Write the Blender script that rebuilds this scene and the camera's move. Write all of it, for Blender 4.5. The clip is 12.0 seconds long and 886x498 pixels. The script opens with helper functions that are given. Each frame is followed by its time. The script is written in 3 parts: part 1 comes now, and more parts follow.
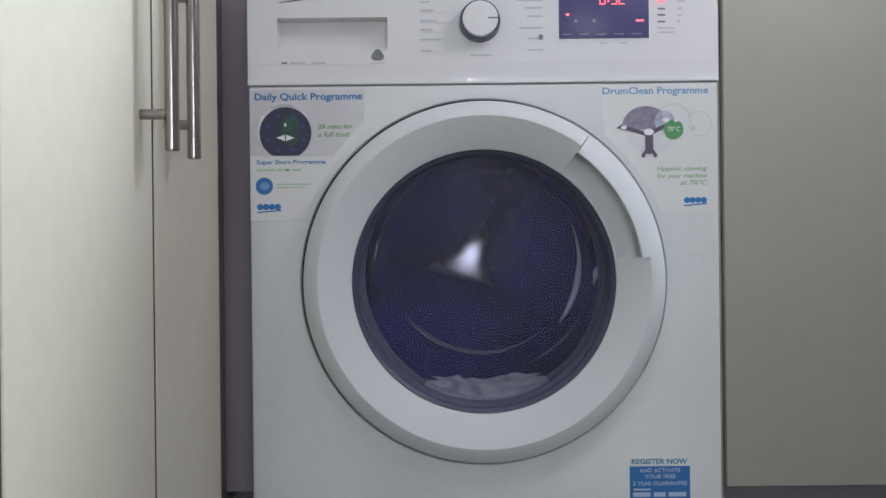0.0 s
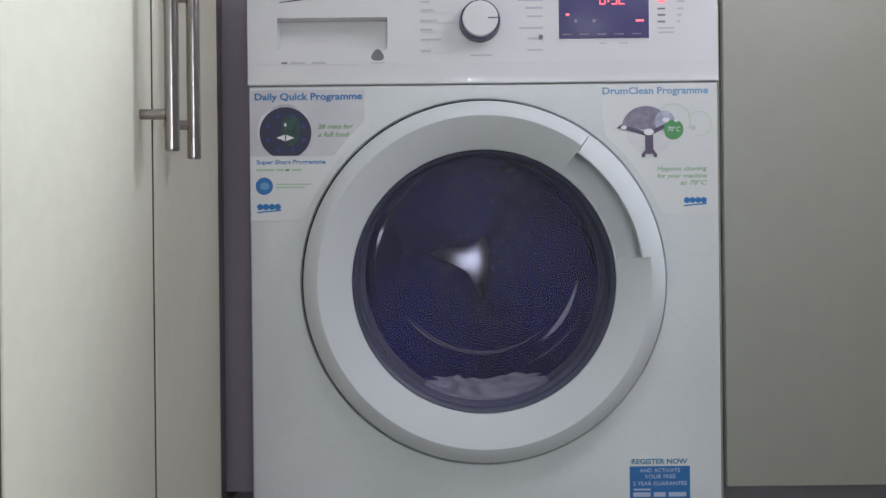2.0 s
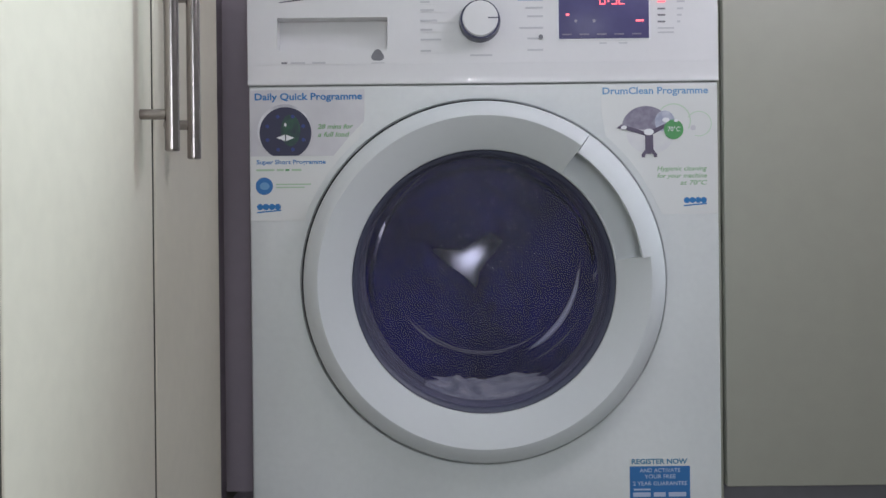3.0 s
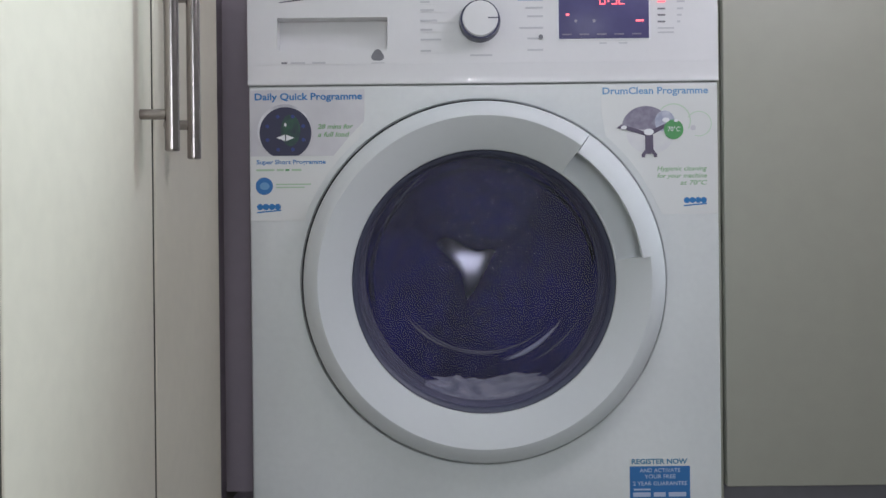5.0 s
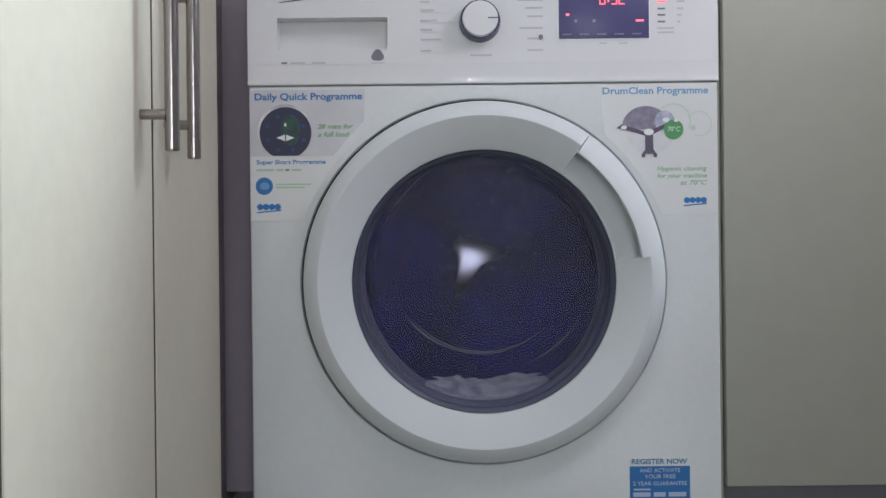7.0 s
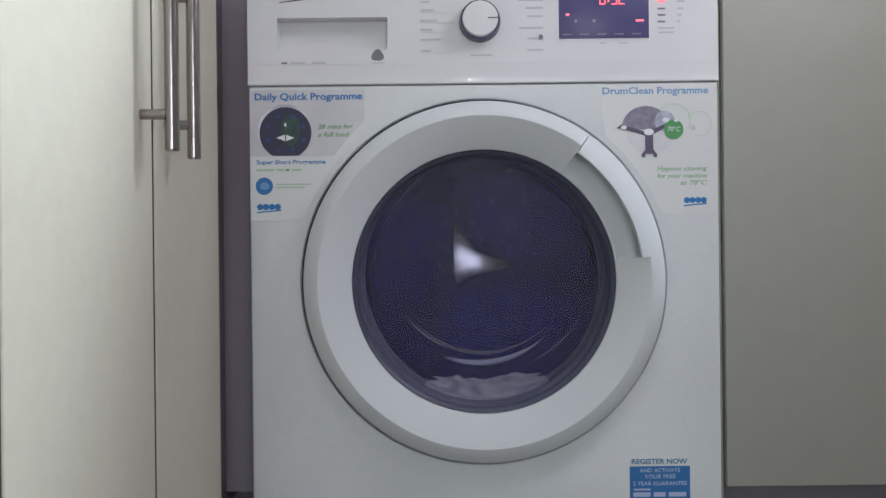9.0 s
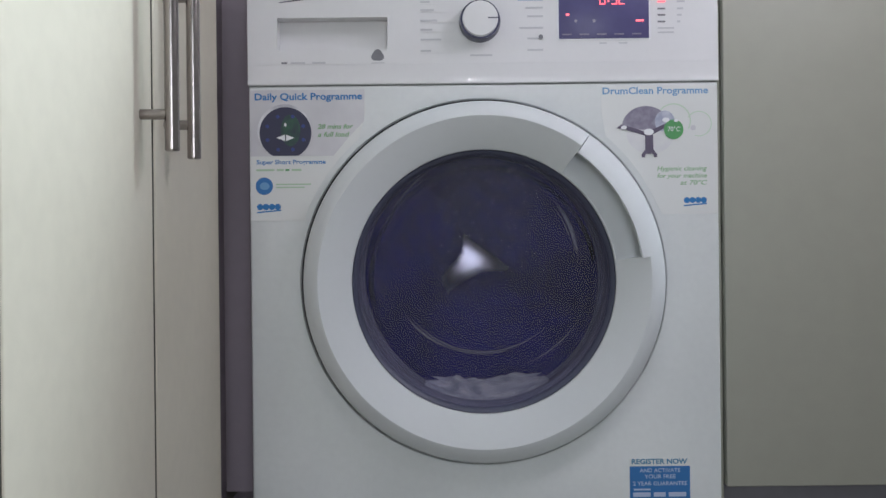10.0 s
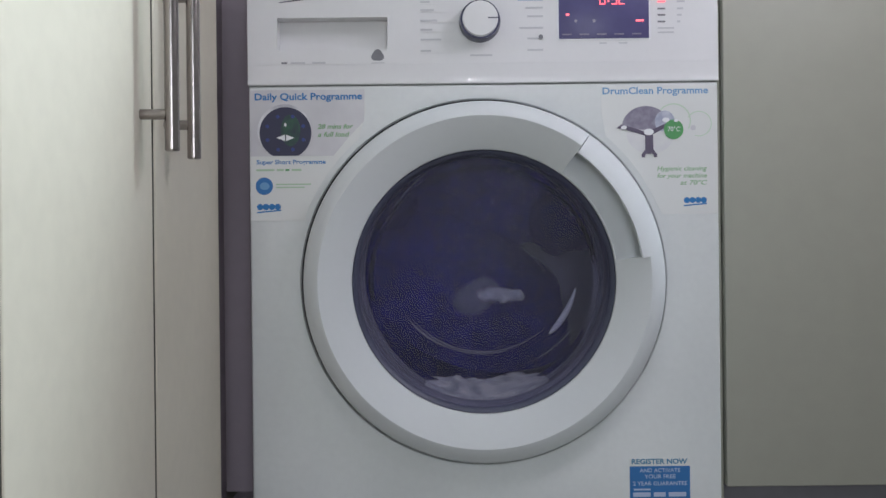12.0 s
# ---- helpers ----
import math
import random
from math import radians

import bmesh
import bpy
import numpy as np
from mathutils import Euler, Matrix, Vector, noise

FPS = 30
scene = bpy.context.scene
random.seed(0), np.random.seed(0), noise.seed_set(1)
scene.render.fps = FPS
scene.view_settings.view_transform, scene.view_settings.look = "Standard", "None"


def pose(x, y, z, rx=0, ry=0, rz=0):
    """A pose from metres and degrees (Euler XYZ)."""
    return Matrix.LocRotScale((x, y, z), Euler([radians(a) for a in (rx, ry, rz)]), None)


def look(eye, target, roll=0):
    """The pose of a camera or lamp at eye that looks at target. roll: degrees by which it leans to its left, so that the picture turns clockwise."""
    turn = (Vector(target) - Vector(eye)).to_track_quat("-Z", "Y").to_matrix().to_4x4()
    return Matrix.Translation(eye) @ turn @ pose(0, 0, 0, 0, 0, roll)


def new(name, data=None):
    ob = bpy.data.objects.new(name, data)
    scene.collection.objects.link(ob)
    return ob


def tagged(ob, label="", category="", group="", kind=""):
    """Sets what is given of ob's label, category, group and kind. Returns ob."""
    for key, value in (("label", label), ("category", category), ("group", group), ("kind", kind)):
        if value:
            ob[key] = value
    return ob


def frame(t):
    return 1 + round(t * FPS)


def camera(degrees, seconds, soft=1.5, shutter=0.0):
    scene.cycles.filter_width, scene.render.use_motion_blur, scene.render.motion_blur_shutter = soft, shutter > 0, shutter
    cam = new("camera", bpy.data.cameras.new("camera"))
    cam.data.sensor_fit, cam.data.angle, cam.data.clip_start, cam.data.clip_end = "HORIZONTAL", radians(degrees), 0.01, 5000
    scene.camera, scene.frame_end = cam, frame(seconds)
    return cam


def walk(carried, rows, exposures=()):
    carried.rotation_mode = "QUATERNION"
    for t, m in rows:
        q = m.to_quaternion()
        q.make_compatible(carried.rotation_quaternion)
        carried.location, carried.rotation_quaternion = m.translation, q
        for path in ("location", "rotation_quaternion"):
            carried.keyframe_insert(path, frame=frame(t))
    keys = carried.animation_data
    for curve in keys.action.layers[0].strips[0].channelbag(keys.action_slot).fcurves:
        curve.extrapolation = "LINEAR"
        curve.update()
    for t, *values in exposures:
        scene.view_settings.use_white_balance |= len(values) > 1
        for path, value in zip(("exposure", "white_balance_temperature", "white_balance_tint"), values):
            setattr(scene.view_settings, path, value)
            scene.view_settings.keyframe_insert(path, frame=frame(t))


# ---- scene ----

# ---- camera: stands still before the machine, turned by a small roll ----
cam = camera(50.8, 12.0, soft=1.5, shutter=0.6)
EYE = (-0.053, -1.18, 0.489)
STAND = look(EYE, (-0.053, 0.0, 0.489), -0.62)
walk(cam, [(0.0, STAND), (12.0, STAND)], exposures=[(0.0, 0.10, 6170, 11), (12.0, 0.10, 6170, 11)])

# ---- light: four unseen lamps, added beside the machine, for the lip's glint, at the side wall and behind ----
world = bpy.data.worlds.new("world")
scene.world = world
world.use_nodes = True
sky = world.node_tree.nodes.new("ShaderNodeTexSky")
sky.sky_type, sky.sun_disc = "NISHITA", False
sky.sun_elevation, sky.sun_rotation = radians(35), radians(120)
world.node_tree.links.new(sky.outputs[0], world.node_tree.nodes["Background"].inputs[0])
world.node_tree.nodes["Background"].inputs[1].default_value = 0.08


def area_lamp(name, matrix, sx, sy, watts, colour):
    data = bpy.data.lights.new(name, "AREA")
    data.shape, data.size, data.size_y = "RECTANGLE", sx, sy
    data.energy, data.color = watts, colour
    ob = new(name, data)
    ob.matrix_world = matrix
    return tagged(ob, kind="structure")


def bulb(name, place, radius, watts, colour):
    data = bpy.data.lights.new(name, "POINT")
    data.energy, data.color, data.shadow_soft_size = watts, colour, radius
    ob = new(name, data)
    ob.location = place
    return tagged(ob, kind="structure")


# Unseen bulb added to lift the upper right, where no lamp is known.
bulb("fill_light_right", (0.63, -0.45, 1.23), 0.16, 9.6, (0.96, 0.895, 1.0))
# Unseen small bulb, set where it draws the glint on the lower lip.
bulb("glint_light", (0.03, -0.90, 1.42), 0.018, 2.8, (0.97, 0.91, 1.0))
# Added lamp that lights the cream doors from the right; no window is known there.
area_lamp("side_light_east", look((0.742, 0.105, 1.745), (-0.4, 0.08, 1.40)), 0.13, 0.26, 47, (0.83, 0.96, 1.0))
# Added front fill from behind the camera; its window is unseen.
area_lamp("fill_light_south", look((0.17, -2.68, 0.80), (0.05, 0.0, 0.76)), 0.62, 0.80, 9.8, (0.96, 0.975, 1.0))


# ---- materials ----
def material(name, base, rough=0.5, metal=0.0, grain=0.0, scale=60.0, bump=0.0, stain=0.0, coat=0.0, transmission=0.0, ior=1.45, emit=0.0, tint=None, shine=0.5, coat_rough=0.10):
    m = bpy.data.materials.new(name)
    m.use_nodes = True
    nt = m.node_tree
    b = nt.nodes["Principled BSDF"]
    b.inputs["Base Color"].default_value = (*base, 1)
    b.inputs["Roughness"].default_value = rough
    b.inputs["Metallic"].default_value = metal
    b.inputs["Coat Weight"].default_value, b.inputs["Coat Roughness"].default_value = coat, coat_rough
    b.inputs["Specular IOR Level"].default_value = shine
    b.inputs["Transmission Weight"].default_value = transmission
    b.inputs["IOR"].default_value = ior
    if emit:
        b.inputs["Emission Color"].default_value = (*base, 1)
        b.inputs["Emission Strength"].default_value = emit
    if grain or stain or bump:
        co = nt.nodes.new("ShaderNodeTexCoord")
        fine = nt.nodes.new("ShaderNodeTexNoise")
        fine.inputs["Scale"].default_value, fine.inputs["Detail"].default_value = scale, 6
        wide = nt.nodes.new("ShaderNodeTexNoise")
        wide.inputs["Scale"].default_value, wide.inputs["Detail"].default_value = scale / 14, 3
        for n in (fine, wide):
            nt.links.new(co.outputs["Object"], n.inputs["Vector"])
        last = None
        other = tint or tuple(c * 0.72 for c in base)
        for n, amount in ((fine, grain), (wide, stain)):
            ramp = nt.nodes.new("ShaderNodeMapRange")
            ramp.inputs["From Min"].default_value, ramp.inputs["From Max"].default_value = 0.35, 0.7
            ramp.inputs["To Max"].default_value = amount
            nt.links.new(n.outputs["Fac"], ramp.inputs["Value"])
            mix = nt.nodes.new("ShaderNodeMix")
            mix.data_type = "RGBA"
            mix.inputs["A"].default_value, mix.inputs["B"].default_value = (*base, 1), (*other, 1)
            nt.links.new(ramp.outputs["Result"], mix.inputs["Factor"])
            if last:
                nt.links.new(last, mix.inputs["A"])
            last = mix.outputs["Result"]
        nt.links.new(last, b.inputs["Base Color"])
        rr = nt.nodes.new("ShaderNodeMapRange")
        rr.inputs["To Min"].default_value, rr.inputs["To Max"].default_value = rough * 0.85, min(1, rough * 1.2)
        nt.links.new(wide.outputs["Fac"], rr.inputs["Value"])
        nt.links.new(rr.outputs["Result"], b.inputs["Roughness"])
        if bump:
            bp = nt.nodes.new("ShaderNodeBump")
            bp.inputs["Strength"].default_value, bp.inputs["Distance"].default_value = bump, 0.002
            nt.links.new(fine.outputs["Fac"], bp.inputs["Height"])
            nt.links.new(bp.outputs["Normal"], b.inputs["Normal"])
    return m


M_ENAMEL = material("white_enamel", (0.722, 0.745, 0.738), 0.40, grain=0.12, scale=110, bump=0.03, stain=0.16)
M_PLASTIC = material("white_plastic", (0.76, 0.755, 0.76), 0.36, grain=0.05, scale=120, bump=0.012, stain=0.08, coat=0.3)
M_LIP = material("glossy_white_plastic", (0.76, 0.755, 0.76), 0.36, grain=0.05, scale=120, stain=0.08, coat=1.0, coat_rough=0.045)
M_DOOR = material("door_plastic", (0.69, 0.715, 0.725), 0.46, grain=0.05, scale=120, bump=0.006, stain=0.08)
M_CREAM = material("cream_laminate", (0.69, 0.64, 0.525), 0.34, grain=0.16, scale=55, bump=0.04, stain=0.22)
M_STONE = material("stone_laminate", (0.335, 0.326, 0.272), 0.36, grain=0.12, scale=40, bump=0.03, stain=0.18)
M_BAND = material("edge_band", (0.10, 0.095, 0.075), 0.6)
M_CARCASS = material("carcass_board", (0.30, 0.27, 0.24), 0.6, grain=0.2, scale=50, stain=0.2)
# Dark violet-grey board: the corner's shade is put into its colour.
M_SHADE = material("filler_board_shaded", (0.31, 0.265, 0.30), 0.6, grain=0.2, scale=50, stain=0.2)
M_PLINTH = material("plinth_board", (0.20, 0.19, 0.21), 0.55, grain=0.2, scale=50, stain=0.2)
M_STEEL = material("brushed_steel", (0.32, 0.29, 0.28), 0.20, 1.0, grain=0.15, scale=200, bump=0.02)
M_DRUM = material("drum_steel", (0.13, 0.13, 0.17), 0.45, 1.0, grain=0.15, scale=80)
M_HUB = material("hub_steel", (0.88, 0.86, 0.80), 0.38, 1.0, grain=0.1, scale=80)
M_RUBBER = material("grey_rubber", (0.075, 0.075, 0.10), 0.5, grain=0.3, scale=70, stain=0.3)
# Pale mottled grey that paints the reflected light low in the window.
M_REFLECTION = material("reflection_grey", (0.43, 0.43, 0.37), 0.30, grain=0.95, scale=60, bump=0.5, stain=0.6, tint=(0.13, 0.13, 0.16))
M_RIM = material("dark_rim", (0.070, 0.075, 0.115), 0.35, grain=0.1, scale=90)
M_BLACK = material("black_gap", (0.02, 0.022, 0.028), 0.6)
# Tint and a slight diffuse share put a bluish haze over the dark drum.
M_GLASS = material("veiled_glass", (0.76, 0.76, 0.90), 0.0, transmission=0.971, ior=1.045)
M_BOWL = material("bowl_glass", (0.92, 0.93, 0.97), 0.0, transmission=1.0, ior=1.05)
M_RIDGE = material("glass_mark_grey", (0.115, 0.115, 0.15), 0.35)
M_NAVY = material("navy_cotton", (0.022, 0.019, 0.150), 0.95, grain=0.8, scale=75, bump=0.05, stain=0.85, tint=(0.008, 0.007, 0.042), shine=0.12)
M_PALE = material("pale_cotton", (0.46, 0.46, 0.50), 0.75, grain=0.2, scale=160, bump=0.3)
M_SOCK = material("grey_cotton", (0.30, 0.30, 0.33), 0.8, grain=0.6, scale=140, bump=0.3, tint=(0.10, 0.10, 0.14))
M_DUSK = material("dusky_cotton", (0.085, 0.085, 0.13), 0.85, grain=0.6, scale=120, bump=0.2, tint=(0.05, 0.05, 0.09))
M_PAPER = material("sticker_film", (0.735, 0.745, 0.728), 0.3, grain=0.05, scale=60, stain=0.1)
M_PHOTO = material("printed_grey", (0.58, 0.57, 0.60), 0.3, stain=0.5, scale=300, tint=(0.74, 0.74, 0.74))
M_BLUE = material("print_blue", (0.03, 0.19, 0.48), 0.4)
M_SKY = material("print_mid_blue", (0.035, 0.17, 0.44), 0.4)
M_PALEBLUE = material("print_pale_blue", (0.15, 0.33, 0.56), 0.4)
M_GREEN = material("print_green", (0.10, 0.34, 0.12), 0.4)
M_LEAF = material("print_pale_green", (0.42, 0.58, 0.40), 0.4)
M_MIST = material("print_mist_green", (0.56, 0.68, 0.54), 0.4)
M_MOSS = material("print_moss_green", (0.22, 0.42, 0.20), 0.4)
M_INK = material("print_navy", (0.035, 0.035, 0.075), 0.35)
M_CHROME = material("print_chrome", (0.80, 0.80, 0.82), 0.4, stain=0.9, scale=420, tint=(0.34, 0.33, 0.38))
M_GLOW = material("print_green_glow", (0.030, 0.045, 0.060), 0.4, grain=0.9, scale=70, tint=(0.035, 0.115, 0.065))
M_DIM = material("print_dim_blue", (0.035, 0.055, 0.22), 0.4)
M_HAZE = material("print_haze", (0.66, 0.655, 0.68), 0.4, stain=0.9, scale=500, tint=(0.74, 0.745, 0.73))
M_HAZE2 = material("print_blue_haze", (0.36, 0.38, 0.50), 0.4, grain=0.8, scale=110, tint=(0.60, 0.62, 0.68))
M_SPIDER = material("print_dark_violet", (0.11, 0.09, 0.14), 0.4)
M_VIOLET = material("print_violet_grey", (0.21, 0.19, 0.26), 0.4, grain=0.5, scale=120, tint=(0.40, 0.38, 0.45))
M_GREY = material("print_grey", (0.56, 0.56, 0.58), 0.5)
M_FAINT = material("print_faint_grey", (0.66, 0.66, 0.67), 0.5)
M_PALEINK = material("print_pale_ink", (0.42, 0.48, 0.60), 0.5)
M_DGREY = material("print_dark_grey", (0.20, 0.20, 0.22), 0.5)
M_WHITE = material("print_white", (0.82, 0.83, 0.85), 0.4)
M_FADED = material("print_faded_white", (0.46, 0.54, 0.70), 0.4)
M_TEAL = material("print_teal", (0.05, 0.22, 0.38), 0.4)
M_SCREEN = material("display_glass", (0.105, 0.098, 0.22), 0.30, grain=0.3, scale=60, shine=0.3)
M_RED = material("red_segment", (1.0, 0.16, 0.20), 0.5, emit=1.3)
M_KNOBRING = material("knob_ring", (0.05, 0.05, 0.10), 0.25, 0.3)
M_FLOOR = material("floor_vinyl", (0.20, 0.185, 0.16), 0.45, grain=0.3, scale=30, bump=0.05, stain=0.3)
M_WALL = material("wall_paint", (0.36, 0.36, 0.34), 0.85, grain=0.08, scale=60, bump=0.08, stain=0.1)
M_CEIL = material("ceiling_paint", (0.66, 0.66, 0.65), 0.9, grain=0.06, scale=60, bump=0.08)


# ---- mesh helpers ----
def part(name, bm, mat, parent=None, label="", smooth=False):
    me = bpy.data.meshes.new(name)
    bmesh.ops.recalc_face_normals(bm, faces=bm.faces)
    bm.to_mesh(me)
    bm.free()
    me.materials.append(mat)
    if smooth:
        me.polygons.foreach_set("use_smooth", [True] * len(me.polygons))
        me.set_sharp_from_angle(angle=radians(32))
    ob = new(name, me)
    if parent:
        ob.parent = parent
    return tagged(ob, label)


def add_box(bm, x0, x1, y0, y1, z0, z1, bevel=0.0, segments=2):
    made = bmesh.ops.create_cube(bm, size=1)["verts"]
    for v in made:
        v.co = Vector(((x0 + x1) / 2 + v.co.x * (x1 - x0), (y0 + y1) / 2 + v.co.y * (y1 - y0), (z0 + z1) / 2 + v.co.z * (z1 - z0)))
    if bevel:
        edges = list({e for v in made for e in v.link_edges})
        bmesh.ops.bevel(bm, geom=edges, offset=bevel, segments=segments, affect="EDGES", profile=0.5)
    return bm


def box(*a, **k):
    return add_box(bmesh.new(), *a, **k)


def lathe(profile, cx, cz, n=96, a0=0.0, a1=360.0, closed=True, shear=0.0):
    """Turns a profile of (radius, depth) about an axis along y; angles are counted from +x towards +z."""
    bm = bmesh.new()
    full = abs(a1 - a0) >= 359.9
    rings = []
    for i in range(n if full else n + 1):
        a = radians(a0 + (a1 - a0) * i / n)
        rings.append([bm.verts.new((cx + r * math.cos(a), y, cz + r * math.sin(a) + shear * y)) for r, y in profile])
    m = len(profile)
    for i in range(n):
        p, q = rings[i], rings[(i + 1) % len(rings)]
        for j in range(m if closed else m - 1):
            k = (j + 1) % m
            bm.faces.new((p[j], p[k], q[k], q[j]))
    if not full and closed:
        bm.faces.new(rings[0])
        bm.faces.new(rings[-1])
    bmesh.ops.remove_doubles(bm, verts=bm.verts, dist=1e-6)
    return bm


def tube(points, radii, n=14):
    """A round bar along points, closed at both ends."""
    bm = bmesh.new()
    rings = []
    for i, p in enumerate(points):
        d = (Vector(points[min(i + 1, len(points) - 1)]) - Vector(points[max(i - 1, 0)])).normalized()
        u = d.orthogonal().normalized() if abs(d.y) > 0.9 else d.cross(Vector((0, 1, 0))).normalized()
        w = d.cross(u)
        rings.append([bm.verts.new(Vector(p) + radii[i] * (math.cos(t) * u + math.sin(t) * w)) for t in (2 * math.pi * k / n for k in range(n))])
    for p, q in zip(rings, rings[1:]):
        for k in range(n):
            bm.faces.new((p[k], p[(k + 1) % n], q[(k + 1) % n], q[k]))
    bm.faces.new(rings[0])
    bm.faces.new(rings[-1])
    return bm


def sheet(outline, y, thick=0.0003):
    """A thin flat piece facing -y from an outline of (x, z)."""
    bm = bmesh.new()
    front = [bm.verts.new((x, y - thick, z)) for x, z in outline]
    back = [bm.verts.new((x, y, z)) for x, z in outline]
    bm.faces.new(front)
    for i in range(len(front)):
        j = (i + 1) % len(front)
        bm.faces.new((front[i], front[j], back[j], back[i]))
    return bm


def rect(x0, x1, z0, z1, y, thick=0.0003):
    return sheet([(x0, z0), (x1, z0), (x1, z1), (x0, z1)], y, thick)


def disc(cx, cz, r, y, n=40, thick=0.0003, floor=-9.0, sx=1.0):
    pts = [(cx + sx * r * math.cos(2 * math.pi * i / n), max(floor, cz + r * math.sin(2 * math.pi * i / n))) for i in range(n)]
    return sheet(pts, y, thick)


def text(body, x0, x1, z, height, y, mat, parent, slant=0.0, bold=0.0, name="lettering"):
    """Lettering facing -y between x0 and x1, its small letters standing on z."""
    data = bpy.data.curves.new("lettering", "FONT")
    data.body, data.size, data.extrude, data.shear, data.offset, data.resolution_u = body, 1.0, 0.0, slant, bold, 3
    ob = bpy.data.objects.new("lettering", data)
    scene.collection.objects.link(ob)
    bpy.context.view_layer.update()
    me = bpy.data.meshes.new_from_object(ob.evaluated_get(bpy.context.evaluated_depsgraph_get()))
    bpy.data.objects.remove(ob)
    xs = [v.co.x for v in me.vertices]
    lo, wide = min(xs), max(xs) - min(xs)
    for v in me.vertices:
        v.co = Vector((x0 + (v.co.x - lo) / wide * (x1 - x0), y, z + v.co.y * height / 0.73))
    me.materials.clear()
    me.materials.append(mat)
    made = new(name, me)
    made.parent = parent
    return made


def empty(name, x=0.0, y=0.0, z=0.0):
    ob = new(name)
    ob.location = (x, y, z)
    return ob


# ---- the room ----
def wall(name, *a):
    return tagged(part(name, box(*a), M_WALL), kind="structure")


tagged(part("floor", box(-1.1, 0.85, -2.8, 0.9, -0.05, 0.0), M_FLOOR), "dull brown vinyl kitchen floor", "floor", kind="structure")
tagged(part("ceiling", box(-1.1, 0.85, -2.8, 0.9, 2.4, 2.45), M_CEIL), "plain white ceiling", "ceiling", kind="structure")
wall("wall_north", -1.1, 0.85, 0.80, 0.9, 0.0, 2.4)
# The low opening is made up to go with the front fill.
south = box(-1.1, -0.16, -2.8, -2.7, 0.0, 2.4)
add_box(south, 0.50, 0.85, -2.8, -2.7, 0.0, 2.4)
add_box(south, -0.16, 0.50, -2.8, -2.7, 0.0, 0.38)
add_box(south, -0.16, 0.50, -2.8, -2.7, 1.22, 2.4)
tagged(part("wall_south", south, M_WALL), kind="structure")
wall("wall_west", -1.1, -1.0, -2.7, 0.80, 0.0, 2.4)
# The opening is made up to go with the added side lamp.
east = box(0.75, 0.85, -2.7, 0.03, 0.0, 2.4)
add_box(east, 0.75, 0.85, 0.18, 0.80, 0.0, 2.4)
add_box(east, 0.75, 0.85, 0.03, 0.18, 0.0, 1.60)
add_box(east, 0.75, 0.85, 0.03, 0.18, 1.89, 2.4)
tagged(part("wall_east", east, M_WALL), kind="structure")


# ---- kitchen units ----
DOORX = -0.325


def bar_handle(y, z0, z1, parent):
    h = part("handle", tube([(-0.2965, y, z0), (-0.2965, y, z0 + 0.001), (-0.2965, y, z1 - 0.001), (-0.2965, y, z1)], [0.0055, 0.0066, 0.0066, 0.0055], 20), M_STEEL, parent, "brushed steel bar handle", True)
    for z in (z0 + 0.0335, z1 - 0.0335):
        part("post", tube([(DOORX - 0.001, y, z), (-0.2965, y, z)], [0.0048, 0.0048], 14), M_STEEL, h, "", True)
    return h


def side_cabinet():
    c = empty("kitchen_cabinet", -0.62, -0.30, 0.0)
    inv = Matrix.Translation((0.62, 0.30, 0.0))
    b = box(-0.90, -0.346, -0.606, 0.55, 0.15, 0.168)
    for x0, x1, y0, y1, z0, z1 in ((-0.90, -0.346, -0.606, -0.588, 0.168, 0.87), (-0.90, -0.346, -0.052, -0.034, 0.168, 0.87), (-0.90, -0.346, 0.532, 0.55, 0.168, 0.87),
                                  (-0.90, -0.882, -0.588, 0.532, 0.168, 0.87), (-0.90, -0.346, -0.606, 0.55, 0.87, 0.888)):
        add_box(b, x0, x1, y0, y1, z0, z1)
    part("carcass", b, M_CARCASS, c, "shaded grey-brown board carcass")
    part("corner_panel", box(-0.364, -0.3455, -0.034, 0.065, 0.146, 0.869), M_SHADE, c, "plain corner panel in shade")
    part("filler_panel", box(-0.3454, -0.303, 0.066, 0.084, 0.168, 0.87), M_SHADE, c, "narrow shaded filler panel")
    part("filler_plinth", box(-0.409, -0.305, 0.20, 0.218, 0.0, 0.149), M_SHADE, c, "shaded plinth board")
    part("plinth", box(-0.43, -0.41, -0.606, 0.55, 0.0, 0.149), M_PLINTH, c, "dark plinth board")
    for y0, y1, hy in ((-0.606, -0.3030, -0.337), (-0.2975, -0.046, -0.263)):
        d = part("door", box(-0.345, DOORX, y0, y1, 0.155, 0.866, bevel=0.0028, segments=3), M_CREAM, c, "smooth cream laminate door")
        part("edge_band", box(-0.3445, DOORX - 0.001, y0 - 0.0012, y0 - 0.0001, 0.156, 0.865), M_BAND, d, "dark edge band")
        bar_handle(hy, 0.58, 0.772, d)
    for o in c.children:
        o.matrix_parent_inverse = inv
    return tagged(c, "cream kitchen base cabinet with two closed doors and steel bar handles", "cabinet")


